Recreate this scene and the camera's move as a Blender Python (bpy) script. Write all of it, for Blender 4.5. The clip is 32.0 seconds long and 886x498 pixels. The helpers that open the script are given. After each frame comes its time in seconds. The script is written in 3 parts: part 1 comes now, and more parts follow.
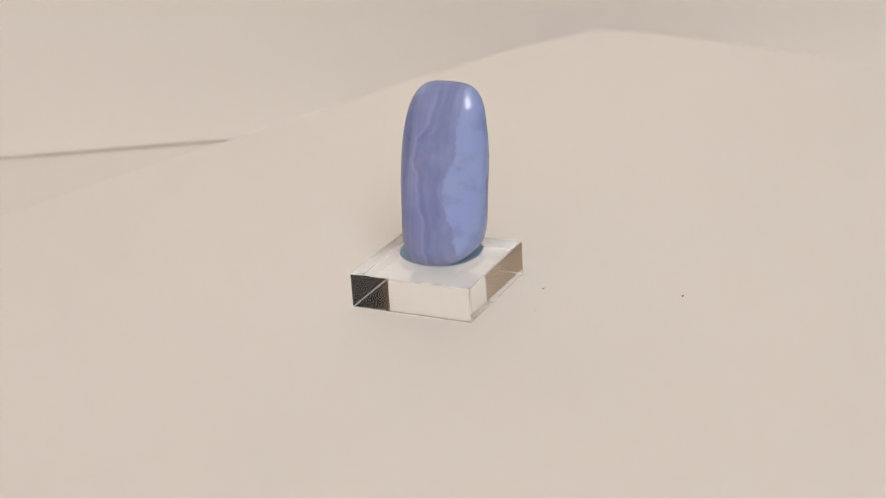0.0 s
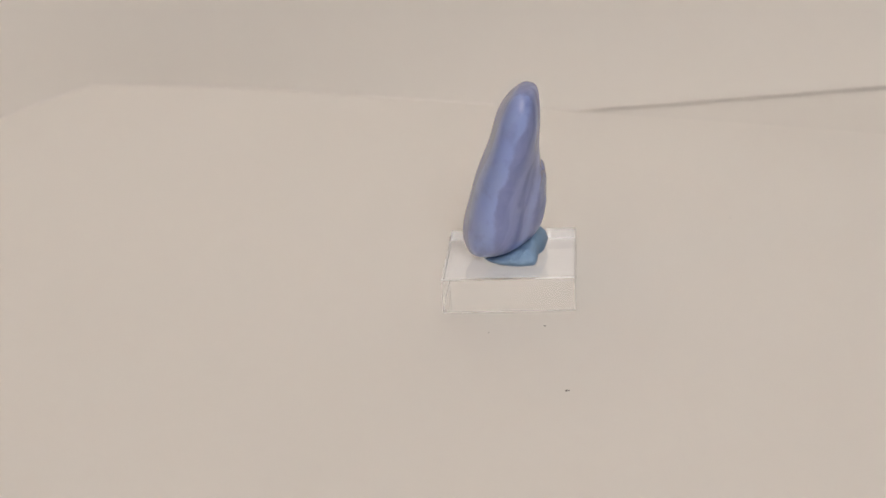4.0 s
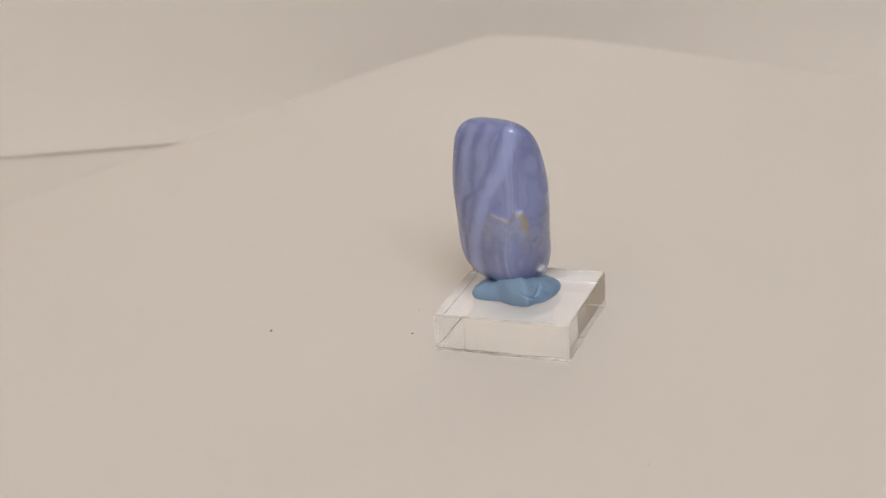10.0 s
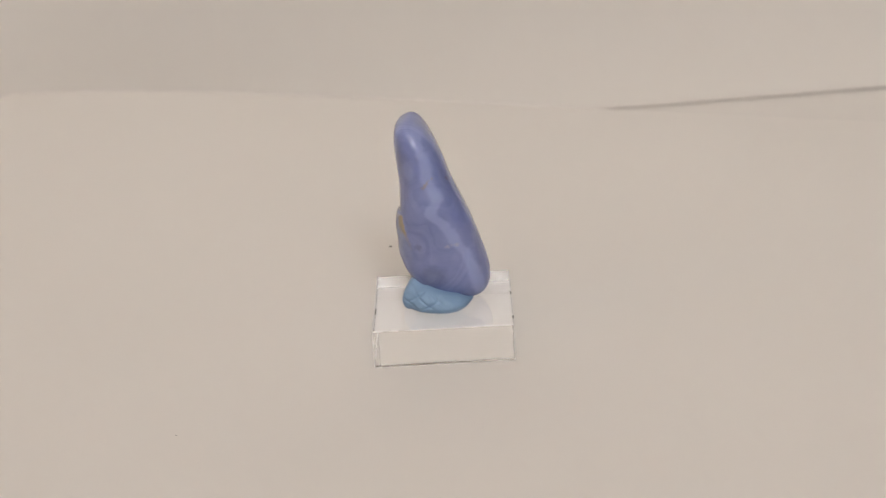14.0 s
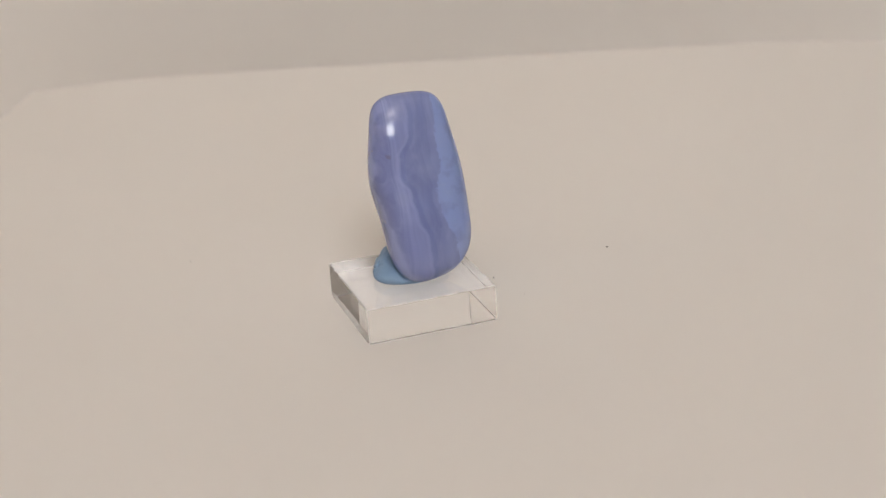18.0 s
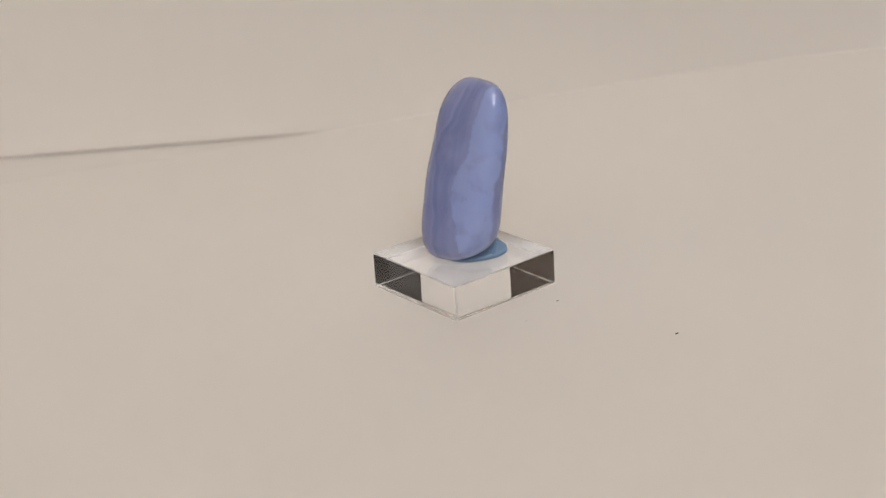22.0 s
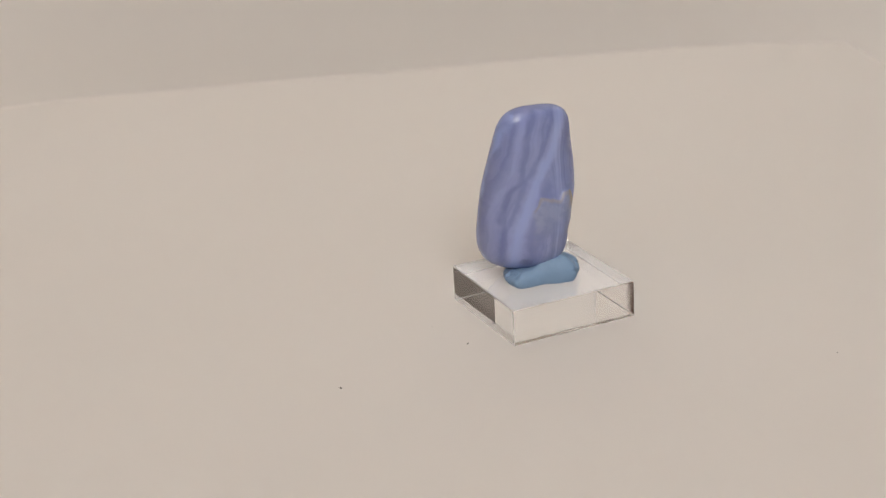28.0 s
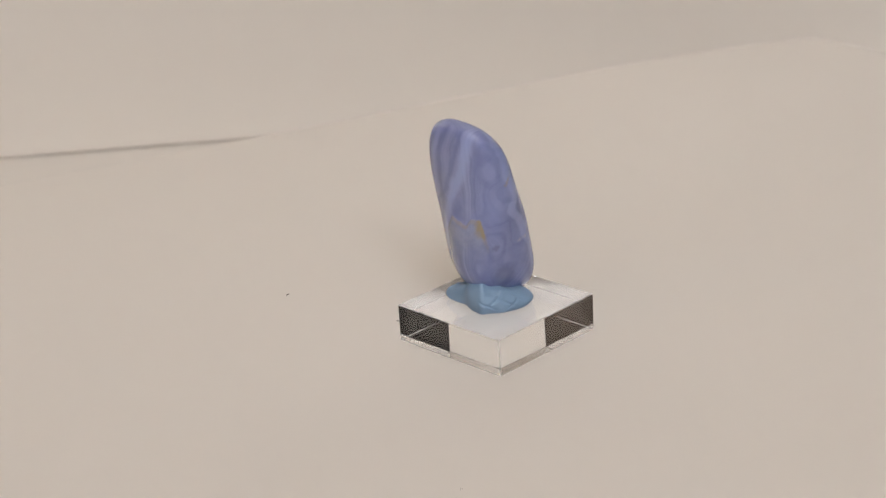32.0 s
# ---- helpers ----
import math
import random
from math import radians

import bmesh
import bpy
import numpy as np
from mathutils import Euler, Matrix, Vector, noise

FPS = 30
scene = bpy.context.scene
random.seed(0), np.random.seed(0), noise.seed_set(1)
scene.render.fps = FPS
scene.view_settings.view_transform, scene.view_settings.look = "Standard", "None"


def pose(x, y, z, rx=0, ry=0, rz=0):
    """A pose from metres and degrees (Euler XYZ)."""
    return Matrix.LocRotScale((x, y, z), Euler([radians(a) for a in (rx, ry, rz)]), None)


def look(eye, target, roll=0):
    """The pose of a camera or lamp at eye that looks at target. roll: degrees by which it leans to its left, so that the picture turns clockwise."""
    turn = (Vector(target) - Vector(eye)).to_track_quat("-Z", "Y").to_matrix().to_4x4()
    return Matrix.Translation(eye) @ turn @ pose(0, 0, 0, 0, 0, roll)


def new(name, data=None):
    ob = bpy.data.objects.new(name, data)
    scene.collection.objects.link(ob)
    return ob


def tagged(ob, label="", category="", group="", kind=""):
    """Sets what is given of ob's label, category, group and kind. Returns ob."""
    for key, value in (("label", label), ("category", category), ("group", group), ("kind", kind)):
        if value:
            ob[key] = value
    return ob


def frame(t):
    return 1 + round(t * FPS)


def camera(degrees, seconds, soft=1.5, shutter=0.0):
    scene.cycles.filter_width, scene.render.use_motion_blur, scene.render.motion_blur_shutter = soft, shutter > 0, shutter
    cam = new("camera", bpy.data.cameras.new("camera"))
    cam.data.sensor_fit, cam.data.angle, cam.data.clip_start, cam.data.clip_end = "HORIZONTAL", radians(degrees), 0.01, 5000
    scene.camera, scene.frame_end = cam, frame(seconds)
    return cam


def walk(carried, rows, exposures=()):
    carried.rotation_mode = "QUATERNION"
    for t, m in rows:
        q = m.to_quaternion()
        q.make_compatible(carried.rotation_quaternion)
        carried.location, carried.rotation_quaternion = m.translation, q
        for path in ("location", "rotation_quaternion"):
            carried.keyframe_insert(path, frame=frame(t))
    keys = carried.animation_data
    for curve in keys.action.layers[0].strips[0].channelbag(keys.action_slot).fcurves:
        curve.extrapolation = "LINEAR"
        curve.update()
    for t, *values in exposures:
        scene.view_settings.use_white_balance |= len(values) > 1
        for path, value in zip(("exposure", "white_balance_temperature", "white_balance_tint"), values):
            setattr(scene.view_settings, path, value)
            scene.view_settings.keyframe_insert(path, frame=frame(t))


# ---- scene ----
# A polished agate stone on a clear acrylic block, turning on a sheet of white paper.
U = 0.0197          # metres in one width of the acrylic block
DECK = 1.73 * U     # height of the paper sheet above the table
AXIS = Vector((0, 0, DECK))


def at_deck(v):
    return AXIS + Vector(v) * U


# ---- camera ----
cam = camera(29.530, 32.0)
cam.data.dof.use_dof, cam.data.dof.focus_distance, cam.data.dof.aperture_fstop = True, 0.247, 36
shot = look(at_deck((0.0, -11.6582, 5.1316)), at_deck((-0.2201, -0.5055, 0.7079)), -3.663)
EXPOSURES = [(0.0, 0.15), (0.6, 0.04), (1.4, -0.05), (2.2, -0.06), (8.0, -0.07), (32.0, -0.09)]
walk(cam, [(0.0, shot), (32.0, shot)], EXPOSURES)

# ---- light ----
world = bpy.data.worlds.new("world")
scene.world = world
world.use_nodes = True
world.node_tree.nodes["Background"].inputs[0].default_value = (0.5, 0.6, 0.8, 1)
world.node_tree.nodes["Background"].inputs[1].default_value = 0.3

ROOM = dict(x0=-1.5, x1=1.5, y0=-1.05, y1=1.1, floor=-0.75, top=1.80)
WINDOW = dict(x0=-0.145, x1=0.400, z0=0.595, z1=1.325)
FILL_PENDANT = Vector((0.18, -0.86, 1.44))


def area_lamp(name, eye, target, w, h, watts, colour):
    data = bpy.data.lights.new(name, "AREA")
    data.shape, data.size, data.size_y, data.energy, data.color = "RECTANGLE", w, h, watts, colour
    ob = new(name, data)
    ob.matrix_world = look(eye, target)
    return ob


area_lamp("window_light", (0.128, -1.06, 0.96), (0.128, 0, 0.96), 0.50, 0.68, 11.6, (1.0, 0.967, 0.958))
# added fill lamp, out of view: bounces soft light off the ceiling
area_lamp("fill_uplight", FILL_PENDANT, FILL_PENDANT + Vector((0, 0.001, 1)), 0.20, 0.20, 10.2, (1.0, 0.92, 0.855))
LAMP = Vector((-1.105, -0.47, 0.56))
area_lamp("lamp_uplight", LAMP + Vector((0, 0, 0.10)), LAMP + Vector((0, 0.001, 1.0)), 0.16, 0.16, 4, (1.0, 0.86, 0.70))


# ---- materials ----
def mat(name, colour=(0.8, 0.8, 0.8), rough=0.5, metal=0.0):
    m = bpy.data.materials.new(name)
    m.use_nodes = True
    b = m.node_tree.nodes["Principled BSDF"]
    b.inputs["Base Color"].default_value = (*colour, 1)
    b.inputs["Roughness"].default_value, b.inputs["Metallic"].default_value = rough, metal
    return m


def node(m, kind, **inputs):
    n = m.node_tree.nodes.new(kind)
    for k, v in inputs.items():
        n.inputs[k.replace("_", " ")].default_value = v
    return n


def link(m, a, b):
    m.node_tree.links.new(a, b)


def bsdf(m):
    return m.node_tree.nodes["Principled BSDF"]


def maths(m, op, a, b=None, clamp=False):
    n = m.node_tree.nodes.new("ShaderNodeMath")
    n.operation, n.use_clamp = op, clamp
    for i, v in enumerate((a, b)):
        if v is None:
            continue
        if isinstance(v, (int, float)):
            n.inputs[i].default_value = v
        else:
            link(m, v, n.inputs[i])
    return n.outputs[0]


def step(m, v, lo, hi):
    n = m.node_tree.nodes.new("ShaderNodeMapRange")
    n.interpolation_type = "SMOOTHSTEP"
    n.inputs["From Min"].default_value, n.inputs["From Max"].default_value = lo, hi
    link(m, v, n.inputs["Value"])
    return n.outputs["Result"]


def course(m, v, stops):
    """A smooth course through (position, value) pairs in rising order, read at v."""
    out = stops[0][1]
    for (a, low), (b, high) in zip(stops, stops[1:]):
        out = maths(m, "ADD", maths(m, "MULTIPLY", step(m, v, a, b), high - low), out)
    return out


def mixed(m, fac, a, b):
    n = m.node_tree.nodes.new("ShaderNodeMix")
    n.data_type = "RGBA"
    if isinstance(fac, (int, float)):
        n.inputs[0].default_value = fac
    else:
        link(m, fac, n.inputs[0])
    for i, v in ((6, a), (7, b)):
        if isinstance(v, tuple):
            n.inputs[i].default_value = (*v, 1)
        else:
            link(m, v, n.inputs[i])
    return n.outputs[2]


def noise_of(m, vec, scale, detail=3.0, rough=0.5, distortion=0.0):
    n = node(m, "ShaderNodeTexNoise", Scale=scale, Detail=detail, Roughness=rough, Distortion=distortion)
    link(m, vec, n.inputs["Vector"])
    return n.outputs["Fac"]


def place(m):
    return node(m, "ShaderNodeTexCoord").outputs["Object"]


def bumped(m, height, strength, distance):
    n = node(m, "ShaderNodeBump", Strength=strength, Distance=distance)
    link(m, height, n.inputs["Height"])
    link(m, n.outputs[0], bsdf(m).inputs["Normal"])


def mottled(name, a, b, scale, rough, bump=0.0, bump_scale=400, dist=0.0003):
    m = mat(name, a, rough)
    c = place(m)
    link(m, mixed(m, noise_of(m, c, scale, 4), a, b), bsdf(m).inputs["Base Color"])
    if bump:
        bumped(m, noise_of(m, c, bump_scale, 4, 0.6), bump, dist)
    return m


PAPER = mottled("white_paper", (0.80, 0.775, 0.745), (0.77, 0.745, 0.71), 12, 0.75, 0.10, 900, 0.0001)
BOARD = mottled("white_card", (0.80, 0.772, 0.735), (0.77, 0.742, 0.705), 9, 0.7, 0.08, 700, 0.0001)
TABLE = mottled("white_table", (0.748, 0.724, 0.693), (0.718, 0.694, 0.664), 10, 0.6, 0.06, 600, 0.0001)
DARK = mottled("dark_wall", (0.012, 0.012, 0.013), (0.007, 0.007, 0.008), 3, 0.8)
BROWN = mottled("brown_wall", (0.27, 0.118, 0.062), (0.17, 0.072, 0.038), 4, 0.7)
CEILING = mottled("ceiling_paint", (0.8, 0.78, 0.74), (0.76, 0.74, 0.7), 3, 0.9)
FLOOR = mottled("floor_boards", (0.10, 0.06, 0.035), (0.06, 0.035, 0.02), 6, 0.5)
ADDED_DOOR = mottled("dark_wood", (0.085, 0.056, 0.036), (0.05, 0.034, 0.022), 9, 0.5)
WHITE = mottled("window_paint", (0.75, 0.75, 0.74), (0.7, 0.7, 0.69), 20, 0.4)
PLASTIC = mat("dark_plastic", (0.04, 0.04, 0.045), 0.4)
LINT = mat("lint", (0.02, 0.018, 0.016), 0.9)

ACRYLIC = mat("clear_acrylic", (1, 1, 1), 0.0)
bsdf(ACRYLIC).inputs["Transmission Weight"].default_value = 1.0
bsdf(ACRYLIC).inputs["IOR"].default_value = 1.49

# the saw-cut underside, tinted grey for shade under the block, and the frosted edges
ACRYLIC_UNDER = mat("shaded_cut_acrylic", (0.93, 0.93, 0.95), 0.0)
bsdf(ACRYLIC_UNDER).inputs["Transmission Weight"].default_value = 1.0
bsdf(ACRYLIC_UNDER).inputs["IOR"].default_value = 1.49
_saw = node(ACRYLIC_UNDER, "ShaderNodeMapping", Scale=(1.0, 0.10, 1.0))
link(ACRYLIC_UNDER, place(ACRYLIC_UNDER), _saw.inputs["Vector"])
bumped(ACRYLIC_UNDER, noise_of(ACRYLIC_UNDER, _saw.outputs[0], 150, 3, 0.55), 1.0, 0.000010)
ACRYLIC_EDGE = mat("frosted_acrylic_edge", (0.97, 0.97, 0.97), 0.30)
bsdf(ACRYLIC_EDGE).inputs["Transmission Weight"].default_value = 0.8
bsdf(ACRYLIC_EDGE).inputs["IOR"].default_value = 1.49

PUTTY = mottled("blue_putty", (0.24, 0.375, 0.555), (0.21, 0.335, 0.51), 300, 0.55, 0.35, 900, 0.0002)



def amber():
    m = mat("amber_shade", (0.55, 0.28, 0.08), 0.6)
    sep = node(m, "ShaderNodeMapping", Scale=(150.0, 150.0, 22.0), Rotation=(0.5, 0.5, 0.0))
    link(m, place(m), sep.inputs["Vector"])
    height = node(m, "ShaderNodeSeparateXYZ")
    link(m, place(m), height.inputs[0])
    bulb = maths(m, "SUBTRACT", 1.0, step(m, maths(m, "ABSOLUTE", maths(m, "SUBTRACT", height.outputs[2], LAMP.z + 0.03)), 0.02, 0.11))
    f = maths(m, "MULTIPLY", step(m, noise_of(m, sep.outputs[0], 1.0, 3, 0.65), 0.50, 0.59), maths(m, "ADD", maths(m, "MULTIPLY", bulb, 0.75), 0.25))
    link(m, mixed(m, f, (0.5, 0.20, 0.03), (1.0, 0.68, 0.20)), bsdf(m).inputs["Emission Color"])
    link(m, maths(m, "ADD", maths(m, "MULTIPLY", f, 5.5), 0.025), bsdf(m).inputs["Emission Strength"])
    return m


AMBER = amber()
BULB = mat("glowing_bulb", (0.9, 0.9, 0.85), 0.4)
bsdf(BULB).inputs["Emission Color"].default_value = (1.0, 0.9, 0.75, 1)
bsdf(BULB).inputs["Emission Strength"].default_value = 300

CX, CY, CTURN, CH = -0.2863, 0.4068, 64.509, 0.2800


# the chip's jagged upper edge: x and height
CHIP_EDGE = [(-0.345, 0.86), (-0.295, 0.998), (-0.235, 0.998), (-0.185, 0.946), (-0.135, 0.964), (-0.068, 0.986), (-0.02, 0.90)]


def agate():
    """Banded lilac-blue agate: layers that stand almost upright in the stone, a paler vein, a rough chip with an ochre rim."""
    m = mat("lace_agate", (0.25, 0.29, 0.55), 0.03)
    b = bsdf(m)
    c = place(m)
    sep = node(m, "ShaderNodeSeparateXYZ")
    s = m.node_tree.nodes.new("ShaderNodeVectorMath")
    s.operation = "SCALE"
    s.inputs["Scale"].default_value = 1 / U
    link(m, c, s.inputs[0])
    v = s.outputs[0]
    link(m, v, sep.inputs[0])
    x, y, z = sep.outputs
    # along and across the broad faces, from the leaning middle of the stone
    px = maths(m, "SUBTRACT", x, maths(m, "ADD", maths(m, "MULTIPLY", z, 0.05), -0.23))
    py = maths(m, "SUBTRACT", y, maths(m, "ADD", maths(m, "MULTIPLY", z, 0.19), 0.22))
    along = maths(m, "SUBTRACT", maths(m, "MULTIPLY", px, 0.866), maths(m, "MULTIPLY", py, 0.5))
    across = maths(m, "ADD", maths(m, "MULTIPLY", px, 0.5), maths(m, "MULTIPLY", py, 0.866))
    back = step(m, across, -0.02, 0.08)
    end = maths(m, "SUBTRACT", 1.0, step(m, along, -0.22, -0.05))

    def swing(scale, size, detail=2.0, rough=0.5):
        return maths(m, "MULTIPLY", maths(m, "SUBTRACT", noise_of(m, v, scale, detail, rough), 0.5), size)

    # the layers: upright, leaning on one broad face, bent by slow waves, folded at the blunt end
    u = maths(m, "ADD", along, swing(1.6, 0.22))
    u = maths(m, "ADD", u, maths(m, "MULTIPLY", maths(m, "MULTIPLY", maths(m, "SUBTRACT", z, 0.9), 0.21), back))
    rings = maths(m, "MULTIPLY", noise_of(m, v, 2.2, 1.0, 0.4), 0.85)
    u = maths(m, "ADD", maths(m, "MULTIPLY", u, maths(m, "SUBTRACT", 1.0, end)), maths(m, "MULTIPLY", rings, end))
    u = maths(m, "ADD", u, maths(m, "ADD", swing(15, 0.035, 4, 0.65), swing(3.6, 0.13, 2)))
    layer = node(m, "ShaderNodeCombineXYZ")
    link(m, maths(m, "MULTIPLY", u, 7.0), layer.inputs[0])
    link(m, maths(m, "MULTIPLY", z, 0.22), layer.inputs[2])
    bands = step(m, noise_of(m, layer.outputs[0], 1.6, 5, 0.62), 0.32, 0.68)
    dark, light = (0.160, 0.188, 0.400), (0.325, 0.382, 0.645)
    # the layering shows strongly in places and melts away in others
    clear = maths(m, "MAXIMUM", step(m, noise_of(m, v, 2.3, 2), 0.38, 0.64), maths(m, "MULTIPLY", maths(m, "MULTIPLY", back, 0.6), step(m, along, -0.05, 0.2)))
    clear = maths(m, "MAXIMUM", clear, maths(m, "MULTIPLY", end, 0.5))
    plain = mixed(m, step(m, noise_of(m, v, 1.8, 3), 0.35, 0.65), (0.198, 0.230, 0.462), (0.245, 0.293, 0.545))
    open_face = maths(m, "MAXIMUM", back, maths(m, "MULTIPLY", end, 0.9))
    clear = maths(m, "MULTIPLY", clear, maths(m, "ADD", maths(m, "MULTIPLY", open_face, 0.6), 0.4))
    col = mixed(m, maths(m, "ADD", maths(m, "MULTIPLY", clear, 0.65), 0.22), plain, mixed(m, bands, dark, light))
    # a paler vein along one narrow edge, feathered on the side of the broad face
    jag = maths(m, "ADD", swing(30, 0.10, 5, 0.8), swing(6, 0.03))
    brink = course(m, z, [(0.50, 0.207), (0.62, 0.195), (0.73, 0.160), (0.83, 0.118), (1.00, 0.115), (1.15, 0.186), (1.32, 0.178), (1.55, 0.207)])
    vein = step(m, maths(m, "SUBTRACT", maths(m, "ADD", along, jag), brink), -0.009, 0.009)
    brim = course(m, z, [(0.56, -0.020), (0.80, -0.060), (0.92, -0.045), (1.06, 0.006), (1.23, 0.012), (1.46, 0.080)])
    front = maths(m, "SUBTRACT", 1.0, step(m, maths(m, "SUBTRACT", maths(m, "ADD", across, swing(8, 0.07, 4, 0.65)), brim), -0.022, 0.026))
    vein = maths(m, "MULTIPLY", maths(m, "MULTIPLY", vein, front), maths(m, "ADD", 0.45, step(m, noise_of(m, v, 4.5, 4, 0.6), 0.30, 0.62)), True)
    col = mixed(m, maths(m, "MULTIPLY", vein, 0.85), col, (0.305, 0.390, 0.705))
    # a pale ribbon running aslant over the other broad face, with a thin dark line beside it
    off = maths(m, "ADD", maths(m, "SUBTRACT", along, maths(m, "MULTIPLY", step(m, z, 0.62, 1.75), -0.29)), -0.135)
    off = maths(m, "ADD", off, maths(m, "ADD", swing(2.2, 0.14), swing(14, 0.05, 4, 0.65)))
    ribbon = maths(m, "SUBTRACT", 1.0, step(m, maths(m, "ABSOLUTE", off), 0.012, 0.078))
    line = maths(m, "SUBTRACT", 1.0, step(m, maths(m, "ABSOLUTE", maths(m, "SUBTRACT", off, 0.085)), 0.004, 0.03))
    rear = step(m, across, 0.02, 0.07)
    col = mixed(m, maths(m, "MULTIPLY", maths(m, "MULTIPLY", ribbon, rear), 0.7), col, (0.381, 0.455, 0.781))
    col = mixed(m, maths(m, "MULTIPLY", maths(m, "MULTIPLY", line, rear), 0.4), col, (0.152, 0.182, 0.416))
    # a dark layer and a pale one beside it, higher up the same face
    waver = maths(m, "ADD", swing(5, 0.05), swing(15, 0.03, 3))
    off = maths(m, "ADD", maths(m, "SUBTRACT", along, course(m, z, [(0.65, 0.23), (0.84, 0.262), (1.02, 0.225), (1.13, 0.145), (1.40, 0.12), (1.62, 0.07)])), waver)
    stripe = maths(m, "SUBTRACT", 1.0, step(m, maths(m, "ABSOLUTE", off), 0.008, 0.034))
    col = mixed(m, maths(m, "MULTIPLY", maths(m, "MULTIPLY", stripe, rear), 0.5), col, (0.150, 0.172, 0.385))
    stripe = maths(m, "SUBTRACT", 1.0, step(m, maths(m, "ABSOLUTE", maths(m, "SUBTRACT", off, 0.062)), 0.012, 0.040))
    col = mixed(m, maths(m, "MULTIPLY", maths(m, "MULTIPLY", stripe, rear), 0.4), col, (0.335, 0.392, 0.680))
    # a pale ribbon that winds down the blunt end, darker on its far side
    off = maths(m, "SUBTRACT", across, course(m, z, [(0.55, -0.228), (0.70, -0.198), (0.83, -0.142), (0.94, -0.112), (1.04, -0.038), (1.15, -0.10), (1.29, -0.078), (1.39, -0.092), (1.53, -0.066)]))
    shade = maths(m, "MULTIPLY", step(m, maths(m, "MULTIPLY", maths(m, "ADD", off, swing(9, 0.05, 3)), -1.0), 0.045, 0.075), maths(m, "MULTIPLY", step(m, off, -0.16, -0.11), end))
    col = mixed(m, maths(m, "MULTIPLY", shade, 0.35), col, (0.165, 0.192, 0.42))
    off = maths(m, "ADD", off, maths(m, "ADD", swing(4, 0.05), swing(16, 0.035, 3)))
    ribbon = maths(m, "SUBTRACT", 1.0, step(m, maths(m, "ABSOLUTE", off), 0.022, 0.058))
    col = mixed(m, maths(m, "MULTIPLY", maths(m, "MULTIPLY", ribbon, end), 0.52), col, (0.365, 0.430, 0.715))
    # an eye of nested layers near the top of the blunt end
    ring = maths(m, "SQRT", maths(m, "ADD", maths(m, "POWER", maths(m, "DIVIDE", maths(m, "SUBTRACT", across, 0.046), 0.058), 2.0),
                                  maths(m, "POWER", maths(m, "DIVIDE", maths(m, "SUBTRACT", z, 1.345), 0.115), 2.0)))
    ring = maths(m, "ADD", ring, swing(9, 0.5, 3))
    eye_end = maths(m, "SUBTRACT", 1.0, step(m, along, -0.19, -0.12))
    core = maths(m, "SUBTRACT", 1.0, step(m, ring, 0.45, 0.75))
    col = mixed(m, maths(m, "MULTIPLY", maths(m, "MULTIPLY", core, eye_end), 0.22), col, (0.345, 0.412, 0.680))
    rim = maths(m, "SUBTRACT", 1.0, step(m, maths(m, "ABSOLUTE", maths(m, "SUBTRACT", ring, 1.0)), 0.12, 0.30))
    col = mixed(m, maths(m, "MULTIPLY", maths(m, "MULTIPLY", rim, eye_end), 0.24), col, (0.165, 0.195, 0.415))
    # a pale thread down the other face, a darker layer beside it
    off = maths(m, "SUBTRACT", along, course(m, z, [(0.53, -0.010), (0.68, -0.012), (0.80, -0.060), (1.00, -0.083), (1.12, -0.140), (1.25, -0.113), (1.40, -0.030), (1.56, 0.006)]))
    off = maths(m, "ADD", off, maths(m, "ADD", swing(5, 0.04), swing(16, 0.03, 3)))
    fore = maths(m, "SUBTRACT", 1.0, step(m, across, -0.13, -0.05))
    haze = maths(m, "MULTIPLY", maths(m, "SUBTRACT", 1.0, step(m, off, -0.03, 0.0)), maths(m, "SUBTRACT", 1.0, end))
    col = mixed(m, maths(m, "MULTIPLY", maths(m, "MULTIPLY", haze, fore), 0.35), col, (0.285, 0.325, 0.585))
    thread = maths(m, "SUBTRACT", 1.0, step(m, maths(m, "ABSOLUTE", maths(m, "ADD", off, 0.016)), 0.004, 0.022))
    layer_dark = maths(m, "SUBTRACT", 1.0, step(m, maths(m, "ABSOLUTE", maths(m, "SUBTRACT", off, 0.018)), 0.010, 0.030))
    layer_next = maths(m, "SUBTRACT", 1.0, step(m, maths(m, "ABSOLUTE", maths(m, "SUBTRACT", off, 0.105)), 0.015, 0.050))
    col = mixed(m, maths(m, "MULTIPLY", maths(m, "MULTIPLY", layer_dark, fore), 0.36), col, (0.150, 0.185, 0.43))
    col = mixed(m, maths(m, "MULTIPLY", maths(m, "MULTIPLY", layer_next, fore), 0.3), col, (0.165, 0.195, 0.43))
    col = mixed(m, maths(m, "MULTIPLY", maths(m, "MULTIPLY", thread, fore), 0.22), col, (0.365, 0.430, 0.715))
    cloud = noise_of(m, v, 5, 5, 0.6)
    col = mixed(m, maths(m, "MULTIPLY", step(m, cloud, 0.45, 0.75), 0.25), col, (0.375, 0.430, 0.670))
    # the chip low on one side: notched above, melting away below
    ux = maths(m, "ADD", maths(m, "DIVIDE", maths(m, "SUBTRACT", x, -0.18), 0.15), swing(11, 0.5, 4, 0.6))
    over = maths(m, "ADD", maths(m, "SUBTRACT", z, course(m, x, CHIP_EDGE)), swing(18, 0.02, 3))
    inside = maths(m, "MULTIPLY", maths(m, "SUBTRACT", 1.0, step(m, maths(m, "ABSOLUTE", ux), 0.92, 1.12)), step(m, y, 0.44, 0.48))
